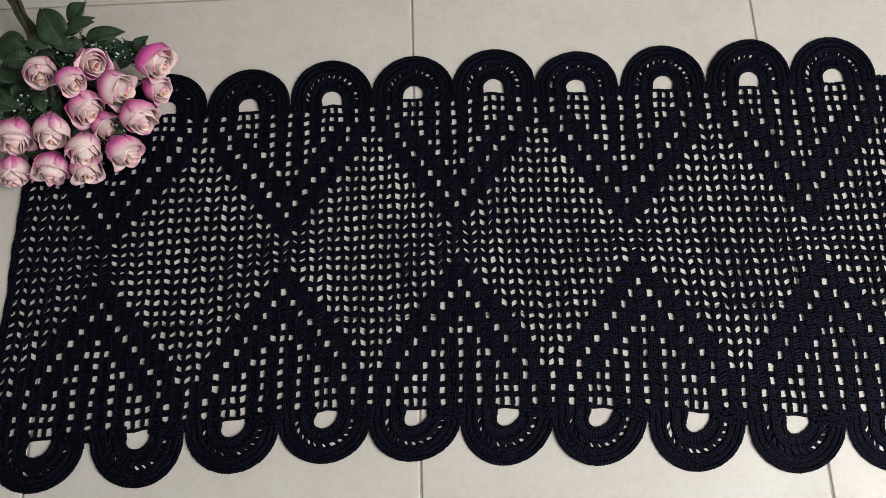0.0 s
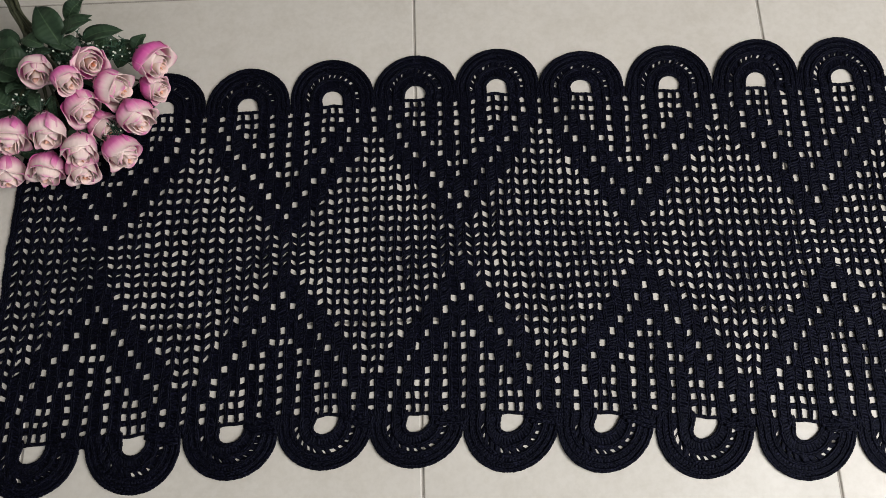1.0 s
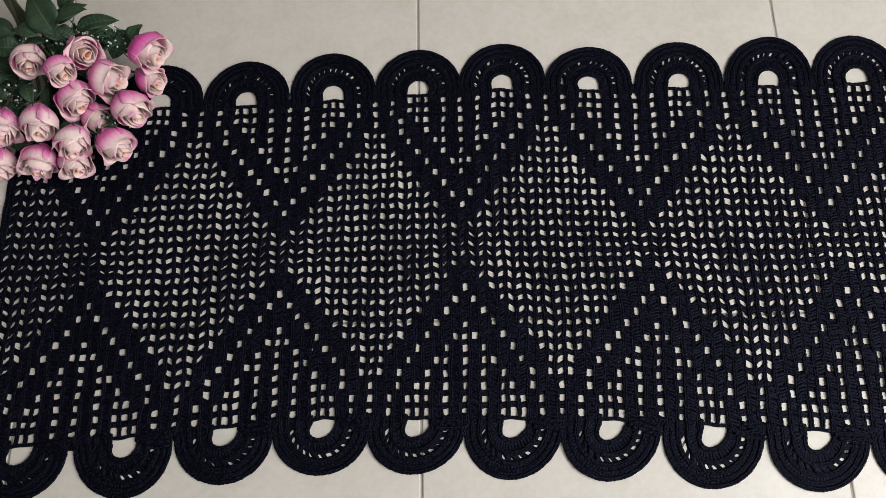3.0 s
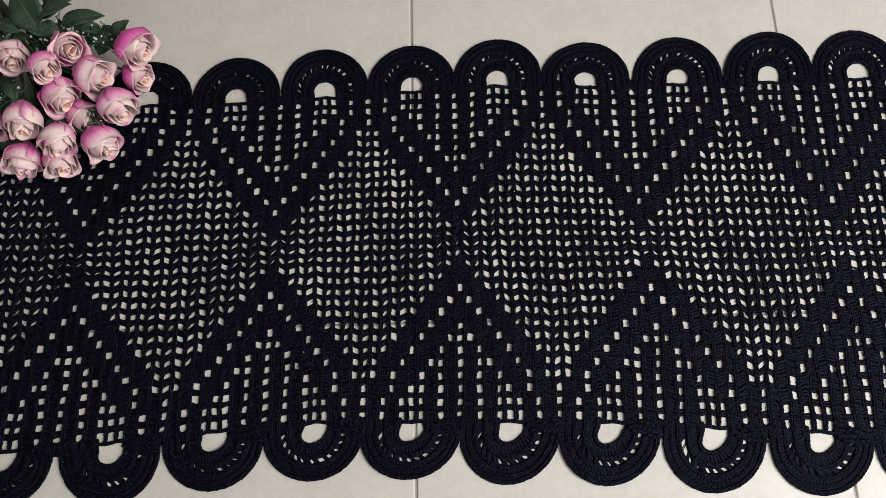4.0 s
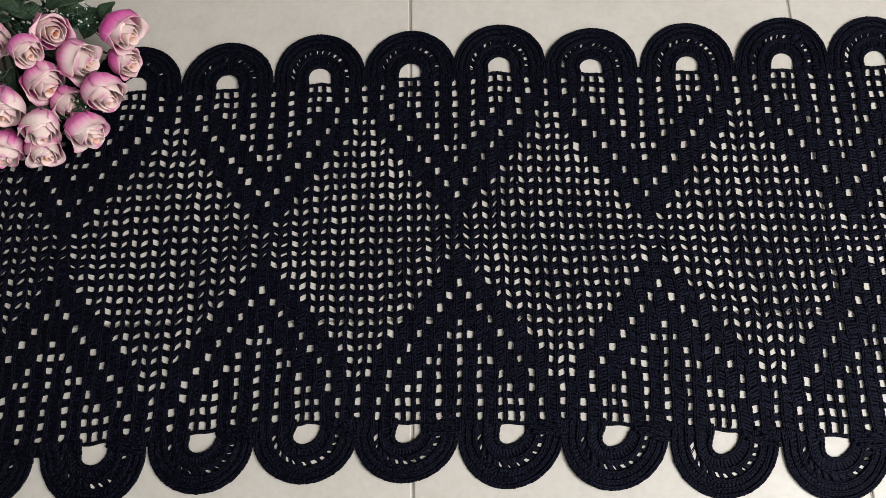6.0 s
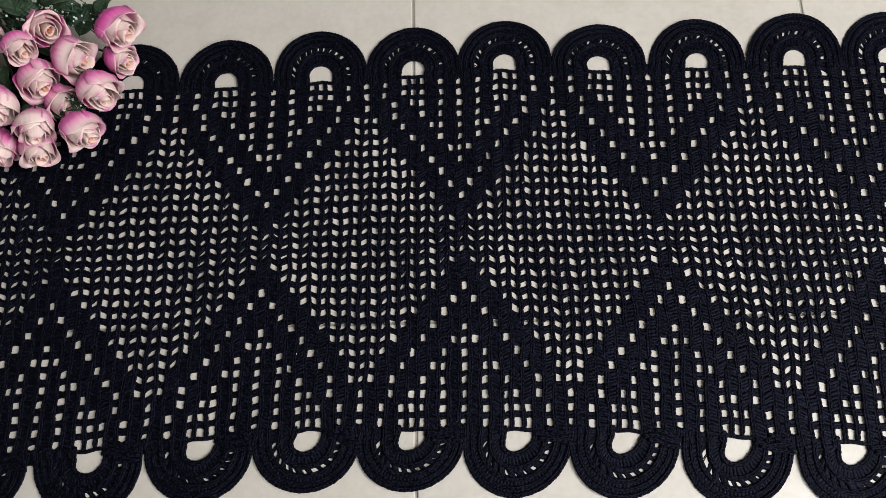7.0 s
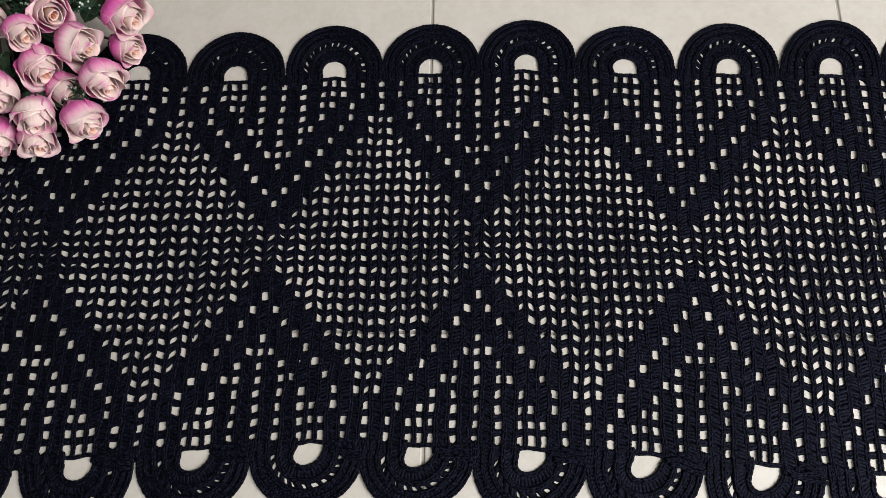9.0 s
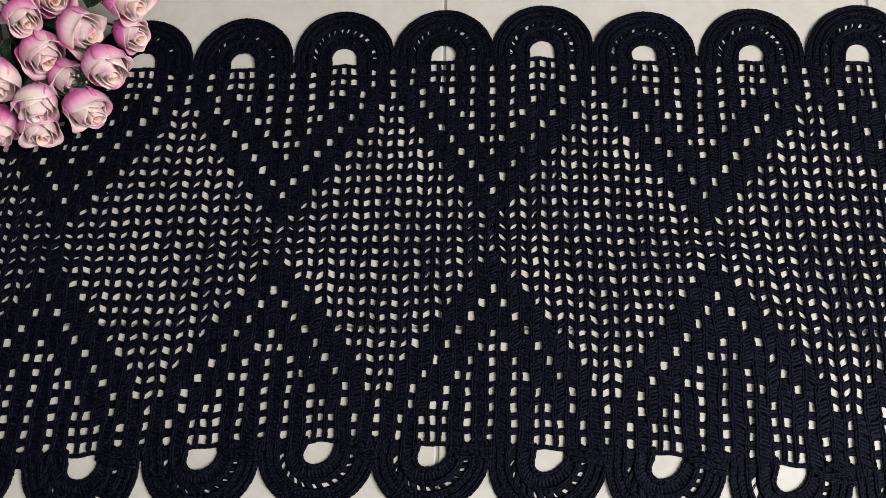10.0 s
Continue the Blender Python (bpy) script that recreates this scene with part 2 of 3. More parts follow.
def floor():
    base = slab("floor", WEST, SOUTH, -0.06, EAST, NORTH, -0.0016, GROUT)
    tagged(base, "beige glazed ceramic floor tiles with thin grey grout joints", "floor", kind="structure")
    h = (TILE_SIZE - JOINT) / 2
    bm = bmesh.new()
    bmesh.ops.create_cube(bm, size=1, matrix=Matrix.Translation((0, 0, -0.004)) @ Matrix.Diagonal((2 * h, 2 * h, 0.008, 1)))
    top = [e for e in bm.edges if all(v.co.z > -0.001 for v in e.verts)]
    bmesh.ops.bevel(bm, geom=top, offset=0.0016, segments=3, affect="EDGES", profile=0.5)
    me = bpy.data.meshes.new("tile")
    bm.to_mesh(me)
    bm.free()
    rng = random.Random(4)
    for i in range(round(WEST / TILE_SIZE), round(EAST / TILE_SIZE)):
        for j in range(round(SOUTH / TILE_SIZE), round(NORTH / TILE_SIZE)):
            t = part("tile", me, TILE, base)
            t.matrix_basis = pose((i + 0.5) * TILE_SIZE, (j + 0.5) * TILE_SIZE, 0, rng.uniform(-0.03, 0.03), rng.uniform(-0.03, 0.03), 0)


# ---- crochet runner ----
PITCH = 0.01067          # one crochet row, across the runner's length
COLS, ROWS = 100, 29     # rows of stitches along the length, cells across the width
AT = np.arange(5, 100, 10)
TOP_Y = np.array([0.277, 0.278, 0.276, 0.281, 0.285, 0.290, 0.285, 0.285, 0.284, 0.285])
LOW_Y = np.array([-0.13, -0.123, -0.114, -0.107, -0.109, -0.111, -0.114, -0.122, -0.1293, -0.132])
TOP_DX = np.array([0.0, -0.0017, 0.0002, 0.002, -0.0003, -0.0027, -0.003, 0.0006, 0.003, 0.0045])
LOW_DX = np.array([-0.011, -0.005, -0.0013, -0.0008, -0.0047, -0.006, -0.0075, -0.0063, -0.0033, -0.0007])
TOP_H, LOW_H = (57, 59, 62, 65, 63, 63, 60, 64, 68, 66), (58, 62, 59, 59, 57, 63, 63, 64, 62, 60)
TOP_LEAN, LOW_LEAN = (1, -1, 2, -2, 1, 3, 3, 3, 6, 3), (-3, 2, -1, -2, -5, -6, -6, -5, -6, -5)
SLIT_AT, SLIT_TOP, SLIT_LOW = (0.1, 0.3, 0.5, 0.7, 0.9), (1.7, 1.75, 2.0, 1.75, 2.1), (1.05, 2.4, 2.0, 1.75, 2.2)
R_TOP, R_LOW = 0.4, 29.6
# the stitches lie closer together along the middle, most of all where the diamonds meet
ROW_AT = (0.4, 4, 8, 11, 13, 15, 17, 19, 22, 23, 26, 29.6)
CROSS_S = (0.0, 0.126, 0.262, 0.3715, 0.438, 0.495, 0.551, 0.624, 0.735, 0.768, 0.872, 1.0)
DIAMOND_S = (0.0, 0.132, 0.267, 0.365, 0.433, 0.498, 0.563, 0.632, 0.730, 0.764, 0.865, 1.0)
BOW_AT, BOW = (0, 10, 20, 30, 40, 50, 60, 70, 80, 90), (-2, -6.0, -2.5, 0.0, 1.1, 0.2, -1.6, -3.2, -0.2, -1.2)
BOW_LOW = (0, -0.7, -0.2, 0.3, 1.8, 2.0, 2.4, 3.3, 3.5, 1.0)
# the rows below and above each loop are drawn towards the far side, in thousandths of the width
PULL_AT, PULL = (0.4, 1, 3, 6, 9, 12, 15, 18, 21, 24, 27, 29, 29.6), (0, -4, -12, -7, 1, 0, 3, -1, -10, -2, 3, -2, 0)
RNG = np.random.default_rng(7)


def knot_of(c):
    """1 at the columns between two loops, 0 at the middle of a loop."""
    return (1 + np.cos(2 * np.pi * np.clip(c, 0, COLS) / 10)) / 2


def cloth(c, r):
    """The place of column c and cell r on the floor, with the slack of a hand-made piece."""
    c, r = np.broadcast_arrays(np.asarray(c, dtype=float), np.asarray(r, dtype=float))
    knot = (1 - np.cos(np.pi * np.clip(c, 0, COLS) / 10)) / 2
    s = np.interp(r, ROW_AT, DIAMOND_S) * (1 - knot) + np.interp(r, ROW_AT, CROSS_S) * knot
    s = s + (1 - knot_of(c)) * np.interp(r, PULL_AT, PULL) / 1000
    lower = np.clip(r - R_LOW, 0, 5) / (R_LOW - R_TOP)
    upper = np.clip(R_TOP - r, 0, 5) / (R_LOW - R_TOP)
    s = s + lower - upper
    y0, y1 = np.interp(c, AT, TOP_Y), np.interp(c, AT, LOW_Y)
    d0, d1 = np.interp(c, AT, TOP_DX), np.interp(c, AT, LOW_DX)
    bow = np.interp(c, BOW_AT, BOW) / 1000 * np.exp(-((s - 0.36) / 0.2) ** 2)
    bow = bow + np.interp(c, BOW_AT, BOW_LOW) / 1000 * np.exp(-((s - 0.72) / 0.16) ** 2)
    x = (c - 45) * PITCH + d0 + (d1 - d0) * s + bow + 0.0007 * np.sin(0.9 * r + 1.7 * c) + 0.0005 * np.sin(2.3 * r - 0.6 * c)
    y = y0 + (y1 - y0) * s - 0.0005 + 0.0006 * np.sin(1.3 * c + 0.4 * r) + 0.0005 * np.sin(2.9 * c)
    return x, y


def lift(x, y):
    return 0.0012 + 0.0007 * np.sin(31 * x + 2) * np.sin(27 * y) + 0.0005 * np.sin(83 * x + 41 * y)


def is_open(c, r):
    """Whether the cell r of row c is a hole of the filet pattern."""
    a = abs((c + 10) % 20 - 10)
    r = min(r, 30 - r)
    if a == 0 or a <= (r - 4 if r > 4 else r - 3 if r == 4 else -1):
        return True
    if r >= 4 and a in (r - 1, r + 2):
        return True
    if a >= 6 and a % 2 == 0 and a > r + 2:
        return True
    return (a, r) in {(2, 1), (2, 2), (4, 1), (4, 2), (5, 1), (5, 2), (5, 3), (3, 3), (3, 4)}


def cord(x, y, z, half=0.00122, thick=0.00132, stitch=0.0047):
    """A row of V-shaped chain stitches along each of many lines: x, y, z (M, P)."""
    t = np.linspace(0, 1, 6)[None, :]
    paths, radii = [], []
    for m in range(len(x)):
        lx, ly, lz = (x[m], y[m], z[m]) if m % 2 else (x[m, ::-1], y[m, ::-1], z[m, ::-1])
        run = np.concatenate([[0], np.cumsum(np.hypot(np.diff(lx), np.diff(ly)))])
        n = max(2, int(run[-1] / stitch))
        start = (np.arange(n) + RNG.uniform(0, 0.5)) * (run[-1] / n) + RNG.normal(0, 0.0002, n)
        s = np.clip(start[:, None] - 0.25 * stitch + 1.6 * stitch * t, 0, run[-1])
        e = 0.0004
        px, py, pz = np.interp(s, run, lx), np.interp(s, run, ly), np.interp(s, run, lz)
        tx, ty = np.interp(s + e, run, lx) - np.interp(s - e, run, lx), np.interp(s + e, run, ly) - np.interp(s - e, run, ly)
        k = np.hypot(tx, ty) + 1e-12
        for sgn in (-1, 1):
            off = sgn * half * (0.15 + 1.0 * np.sin(t * math.pi * 0.68)) + RNG.normal(0, 0.00012, (n, 1))
            zz = pz + 0.0002 + 0.0009 * np.sin(np.pi * (0.12 + 0.80 * t)) + RNG.normal(0, 0.00012, (n, 1))
            paths.append(np.stack([px - ty / k * off, py + tx / k * off, zz], axis=-1))
            radii.append(thick * (0.72 + 0.34 * np.sin(np.pi * (0.1 + 0.8 * t))) * RNG.uniform(0.92, 1.08, (n, 1)))
    # a core strand keeps the row closed
    core = np.stack([x, y, z], axis=-1)
    return [tubes(np.concatenate(paths), np.concatenate(radii), 5, 0.8), tubes(core[:, ::3] - np.array([0, 0, 0.0002]), 0.0019, 5, 0.6)]


def posts(x0, y0, x1, y1, thick, slant, rise=0.0):
    """Stitches that bridge from (x0, y0) to (x1, y1), all arrays (M,); slant in metres."""
    m = len(x0)
    t = np.linspace(0, 1, 5)[None, :]
    dx, dy = x1 - x0, y1 - y0
    n = np.hypot(dx, dy) + 1e-12
    ux, uy = -dy / n, dx / n
    wob = slant[:, None] * (t - 0.5) * 2 + RNG.normal(0, 0.00016, (m, 5))
    x = x0[:, None] + dx[:, None] * t + ux[:, None] * wob
    y = y0[:, None] + dy[:, None] * t + uy[:, None] * wob
    z = lift(x, y) + 0.0004 * np.sin(np.pi * t) - 0.0008 + np.reshape(rise, (-1, 1)) * np.sin(np.pi * (0.1 + 0.8 * t)) + RNG.normal(0, 0.0002, (m, 1))
    r = np.asarray(thick)[:, None] * (1 + 0.08 * np.sin(2 * np.pi * t + RNG.uniform(0, 6, (m, 1))) + RNG.normal(0, 0.05, (m, 5)) + 0.6 * np.abs(2 * t - 1) ** 2.5)
    return tubes(np.stack([x, y, z], axis=-1), r, 6, 0.58)


def runner_body(owner):
    # chain cords between the crochet rows
    c = np.arange(-1, COLS + 1)[:, None] + 0.5
    eye_side = np.abs((c % 10) - 5) < 1.0
    steps = np.where(eye_side, 0.55, 0.1) + np.linspace(0.0, 1.0, 30 * 12 + 1)[None, :] * np.where(eye_side, 28.9, 29.8)
    x, y = cloth(c, steps)
    part("ridge_chain", joined(cord(x, y, lift(x, y))), YARN, owner)["kind"] = "stuff"
    # stitches of every row, one pair between two cells and more where a cell is filled
    spots = []
    for k in range(0, COLS + 1):
        for r in range(0, ROWS + 1):
            even = 1 - k % 2
            if r in (0, ROWS) and abs(k % 10 - 5) <= 1:
                continue
            lace = abs((k + 10) % 20 - 10) <= min(r, ROWS - r) - 3
            # the cells crowd together where two diamonds touch
            tight = math.exp(-((r - 14.5) / 2.2) ** 2) * math.exp(-((abs((k + 10) % 20 - 10) - 10) / 3.0) ** 2)
            firm = 0.00035 * math.exp(-(k / 13) ** 2) + 0.0005 * math.exp(-((k - 9) / 7) ** 2 - ((r - 8) / 6) ** 2)
            slope = (0.0023 if even else -0.0022) if lace else (0.0005 if even else -0.0005)
            for d in (-0.10, 0.10):
                if d < 0:
                    spots.append((k, r + 0.5, 0.0014, slope, 0.01))
                spots.append((k, r + 0.5 + d, 0.00155 + (0.0004 + 0.0005 * even if lace else 0.0004) + 0.0006 * tight + firm, slope, 0.022 + 0.05 * tight))
            if r in (0, ROWS):
                for d in (0.24, 0.38, 0.52):
                    spots.append((k, r + 0.5 + (-d if r == 0 else d), 0.0022, 0.0, 0.0))
        for r in range(1, ROWS + 1):
            if not is_open(k, r):
                for d in (-0.33, -0.11, 0.11, 0.33):
                    spots.append((k, r + d, 0.00200, -0.0019 if k % 2 else 0.0019, 0.018))
    for k in (-1, COLS + 1):
        for r in range(0, ROWS + 1):
            for d in (0.0, 0.25, 0.5, 0.75):
                spots.append((k, r + d + 0.3, 0.0023, 0.0003, 0.012))
    s = np.array(spots)
    jit = RNG.normal(0, 1, len(s)) * s[:, 4]
    x0, y0 = cloth(np.clip(s[:, 0] - 0.5, -0.95, None), s[:, 1] + jit)
    x1, y1 = cloth(np.clip(s[:, 0] + 0.5, None, COLS + 0.95), s[:, 1] + jit)
    part("filet_stitches", posts(x0, y0, x1, y1, s[:, 2] * RNG.uniform(0.93, 1.1, len(s)), s[:, 3], np.where(s[:, 2] == 0.00200, 0.0012, 0.0)), YARN, owner)["kind"] = "stuff"
    # end borders
    for k in (-0.95, COLS + 0.95):
        st = np.linspace(-0.1, 30.1, 30 * 12 + 1)[None, :]
        x, y = cloth(np.array([[k]]), st)
        part("end_border", joined(cord(x, y, lift(x, y), 0.0013, 0.0017)), YARN, owner)


def scallop(owner, centre, sign, rng):
    """One rounded loop at the long edge; sign 1: at the upper edge, -1: at the lower."""
    r0 = R_TOP if sign > 0 else R_LOW
    n = centre // 10
    height, lean = ((TOP_H, TOP_LEAN) if sign > 0 else (LOW_H, LOW_LEAN))
    off = 0.0085 + rng.uniform(-0.001, 0.001)
    tall = (height[n] / 1000 - off - 0.0025) / (4.78 * PITCH)
    skew = lean[n] / 1000 / 0.055

    def place(rho, u):
        """rho in rows from the loop's middle; u: 0 at one foot, 1 at the other."""
        rho, u = np.broadcast_arrays(np.asarray(rho, dtype=float), np.asarray(u, dtype=float))
        R = rho * PITCH
        leg = off + 0.006
        total = 2 * leg + math.pi * R
        s = u * total
        a = np.clip((s - leg) / R, 0, math.pi)
        x = -R * np.cos(a)
        y = np.where(s < leg, s - 0.006, np.where(s > total - leg, total - s - 0.006, off + R * np.sin(a) * tall))
        y = y * (1 - (0.07 if sign > 0 else 0.05) * np.clip((2.4 - rho) / 0.9, 0, 1))
        bx, by = cloth(np.clip(centre - np.cos(a) * rho, -0.95, COLS + 0.95), r0)
        base = cloth(np.array(float(centre)), r0)
        w = np.clip(y / off, 0, 1)
        gx = bx * (1 - w) + (base[0] + x) * w
        gy = by * (1 - w) + base[1] * w
        inner = np.clip((2.6 - rho) / 1.1, 0, 1) * (0.24 if sign < 0 else 0.0)
        return gx + (skew - inner) * np.clip(y, 0, 1) + inner * 0.012, gy + sign * y

    pieces = []
    for rho, half, thick in ((1.45, 0.0011, 0.0016), (2.5, 0.0011, 0.0015), (3.5, 0.0011, 0.0015), (4.2, 0.0009, 0.0013), (4.80, 0.0011, 0.0016)):
        n = int((math.pi * rho * PITCH + 0.03) / 0.0046 * 5)
        x, y = place(rho, np.linspace(0, 1, n)[None, :])
        pieces += cord(x, y, lift(x, y), half, thick, 0.0038 if rho > 4.5 else 0.0046)
    rows = ((1.45, 2.5, 0.0034, 0.0023, 0.0004), (3.5, 4.2, 0.0035, 0.0023, 0.0002), (4.2, 4.78, 0.0035, 0.0023, -0.0002))
    for a, b, gap, thick, slant in rows:
        n = int((math.pi * (a + b) / 2 * PITCH + 0.03) / gap)
        u = (np.arange(n) + 0.5) / n
        x0, y0 = place(a, u)
        x1, y1 = place(b, u)
        pieces.append(posts(x0, y0, x1, y1, np.full(n, thick) * RNG.uniform(0.95, 1.1, n), np.full(n, slant)))
        if b > 4:
            pieces.append(posts(x0, y0, x1, y1, np.full(n, thick), np.full(n, -slant)))
    # the open round of the loop: slanted groups of stitches with slits between
    n = 17 if sign > 0 else 14
    u = (np.arange(n) + 0.5) / n + RNG.normal(0, 0.005, n)
    firm = 0.8 * math.exp(-((centre - 12) / 14) ** 2)
    wide = np.interp(u, SLIT_AT, SLIT_TOP if sign > 0 else SLIT_LOW) / 1000 + firm / 1000 + RNG.normal(0, 0.00045, n)
    for d in (-0.008, 0.008):
        x0, y0 = place(2.55, np.clip(u + d - 0.017, 0, 1))
        x1, y1 = place(3.42, np.clip(u + d + 0.017, 0, 1))
        pieces.append(posts(x0, y0, x1, y1, wide, np.full(n, 0.0004)))
    for rho in (2.72, 3.28):
        x, y = place(rho, np.linspace(0, 1, 70)[None, :])
        pieces.append(tubes(np.stack([x, y, lift(x, y) - 0.0004], axis=-1), 0.0012, 5, 0.7))
    # the bunched joins where each round of the lower loops was closed
    if sign < 0:
        for k0, k1, y0, y1 in ((1.5, 4.7, 0.001, 0.006), (1.9, 4.9, 0.006, 0.011), (2.6, 4.6, -0.004, 0.002)):
            t = np.linspace(0, 1, 60)[None, :]
            jx, jy = cloth(centre + k0 + (k1 - k0) * t, r0)
            jy = jy - (y0 + (y1 - y0) * t) - 0.0015 * np.sin(5 * t + rng.uniform(0, 6))
            pieces += cord(jx, jy, lift(jx, jy) + 0.0012, 0.0011, 0.0015, 0.005)
    # straight bar that closes the eye of the loop
    bx, by = cloth(np.linspace(centre - 1.5, centre + 1.5, 40)[None, :], r0 + 0.1 * sign)
    pieces += cord(bx, by, lift(bx, by), 0.0008, 0.0013)
    return part("scallop", joined(pieces), YARN, owner)


def runner():
    owner = new("crochet_runner")
    tagged(owner, "black cotton crochet runner with openwork diamonds and looped scallops", "crochet runner")
    runner_body(owner)
    rng = random.Random(11)
    for n in range(10):
        for sign in (1, -1):
            scallop(owner, 5 + 10 * n, sign, rng)


room()
floor()
runner()


# ---- bouquet ----
def sheet(grid, uv, thick=0.0005):
    """A thin two-sided sheet from a (U, V, 3) grid of places and its (U, V, 2) uvs."""
    U, V, _ = grid.shape
    n = np.cross(np.gradient(grid, axis=0), np.gradient(grid, axis=1))
    n /= np.linalg.norm(n, axis=2, keepdims=True) + 1e-12
    verts = np.concatenate([(grid + n * thick / 2).reshape(-1, 3), (grid - n * thick / 2).reshape(-1, 3)])
    i, j = np.meshgrid(np.arange(U - 1), np.arange(V - 1), indexing="ij")
    a = (i * V + j).ravel()
    front = np.stack([a, a + V, a + V + 1, a + 1], axis=-1)
    back = front[:, ::-1] + U * V
    rim = np.concatenate([np.arange(V), V - 1 + V * np.arange(1, U), (U - 1) * V + np.arange(V - 2, -1, -1), V * np.arange(U - 2, 0, -1)])
    nxt = np.roll(rim, -1)
    edge = np.stack([rim, nxt, nxt + U * V, rim + U * V], axis=-1)
    uvs = np.concatenate([uv.reshape(-1, 2)] * 2)
    return verts, np.concatenate([front, back, edge]), uvs


def petal(R, H, middle, span, flare, rng, fold=0.2):
    """One cupped petal of a rose that faces +z, with a pointed, rolled-back rim."""
    u, v = np.meshgrid(np.linspace(-1, 1, 13), np.linspace(0, 1, 13), indexing="ij")
    peak = rng.uniform(-0.4, 0.4)
    sag = rng.uniform(0.88, 1.04)
    reach = 1 - 0.25 * np.abs(u - peak) ** 1.25 + 0.025 * np.sin(7 * u + rng.uniform(0, 6))
    w = v * reach
    cup = np.interp(w, [0, 0.12, 0.3, 0.5, 0.7, 0.85, 1.0], [0.10, 0.50, 0.84, 1.0, 0.95, 0.85, 0.78])
    curl = np.clip(w - 0.66, 0, 1) / 0.34
    side = np.clip(np.abs(u) - 0.55, 0, 1) / 0.45
    rho = R * (cup + flare * ((0.34 + 0.16 * np.cos(2.5 * (u - peak))) * curl ** 1.9 + fold * side ** 1.5 * w) + 0.06 * np.abs(np.sin(1.9 * u + rng.uniform(0, 6))) * w + 0.02 * np.sin(11 * u + 3 * w + rng.uniform(0, 6)) * w)
    h = H * (-1.22 + 2.34 * sag * w - flare * 0.30 * curl ** 2.2 - 0.10 * side ** 2)
    a = middle + u * span * (0.70 + 0.30 * np.sin(np.clip(w * 2.2, 0, math.pi / 2)))
    grid = np.stack([rho * np.cos(a), rho * np.sin(a), h], axis=-1)
    return sheet(grid, np.stack([u * 0.5 + 0.5, w], axis=-1))


def heart(R, rng):
    """The rolled-up middle of a rose."""
    t, v = np.meshgrid(np.linspace(0, 1, 60), np.linspace(0, 1, 7), indexing="ij")
    a = t * 4.4 * math.pi + rng.uniform(0, 6)
    rho = R * (0.05 + 0.36 * t) * (0.80 + 0.20 * np.sin(v * 2.4)) * (1 + 0.10 * np.sin(1.5 * a + 1)) + R * 0.07 * np.clip(v - 0.8, 0, 1) / 0.2 * t
    h = R * (-0.45 + (1.42 + 0.13 * np.sin(1.5 * a) - 0.16 * (1 - t)) * v)
    grid = np.stack([rho * np.cos(a), rho * np.sin(a) * 0.9, h], axis=-1)
    return sheet(grid, np.stack([t, v], axis=-1))


def turn_to(at, axis, spin):
    q = Vector(axis).normalized().to_track_quat("Z", "Y").to_matrix().to_4x4()
    return Matrix.Translation(at) @ q @ Matrix.Rotation(spin, 4, "Z")


def rose(owner, at, axis, R, opened, rng):
    core = part("rose", heart(R, rng), HEART, owner, "pink and cream silk rose head")
    core.matrix_basis = turn_to(at, axis, rng.uniform(0, 6.28))
    for count, flare, span, scale, tall, silk_kind, fold in ((3, 0.20, 1.3, 0.54, 0.98, INNER, 0.15), (3, 0.42 * opened, 1.3, 0.75, 0.95, INNER, 0.2), (3, 0.95 * opened, 1.35, 0.96, 0.84, PETAL, 0.28)):
        first = rng.uniform(0, 6.28)
        for k in range(count):
            a = first + 2 * math.pi * k / count + rng.uniform(-0.3, 0.3)
            part("petal", petal(R * scale * rng.uniform(0.95, 1.05), R * tall, a, span, flare * rng.uniform(0.6, 1.4), rng, fold), silk_kind, core)
    # green sepals under the head
    for k in range(5):
        a = 2 * math.pi * k / 5 + 0.4
        s, v = np.meshgrid(np.linspace(-1, 1, 3), np.linspace(0, 1, 5), indexing="ij")
        rho = R * (0.10 + 0.62 * np.sin(v * 1.3))
        ang = a + s * 0.28 * (1 - v)
        part("sepal", sheet(np.stack([rho * np.cos(ang), rho * np.sin(ang), R * (-1.12 + 0.55 * v ** 1.6)], axis=-1), np.stack([s * 0.5 + 0.5, v], axis=-1)), LEAF, core)
    return core


def leaf(owner, base, tip, width, rng, droop=0.006):
    base, tip = np.array(base), np.array(tip)
    along = tip - base
    side = np.cross(along, [0, 0, 1.0])
    side /= np.linalg.norm(side) + 1e-9
    s, v = np.meshgrid(np.linspace(-1, 1, 7), np.linspace(0, 1, 12), indexing="ij")
    prof = np.sin(math.pi * v ** 0.8) ** 0.75 * (1 - 0.25 * v)
    roll = rng.uniform(-0.35, 0.35)
    wide = s * prof * width / 2
    z = droop * np.sin(math.pi * v) + np.abs(wide) * 0.22 + wide * roll + 0.0012 * np.sin(9 * v + 2 * s + rng.uniform(0, 6)) * np.abs(s)
    grid = base + along * v[..., None] + side * wide[..., None] + np.stack([0 * z, 0 * z, z], axis=-1)
    return part("leaf", sheet(grid, np.stack([s * 0.5 + 0.5, v], axis=-1), 0.0006), LEAF, owner)


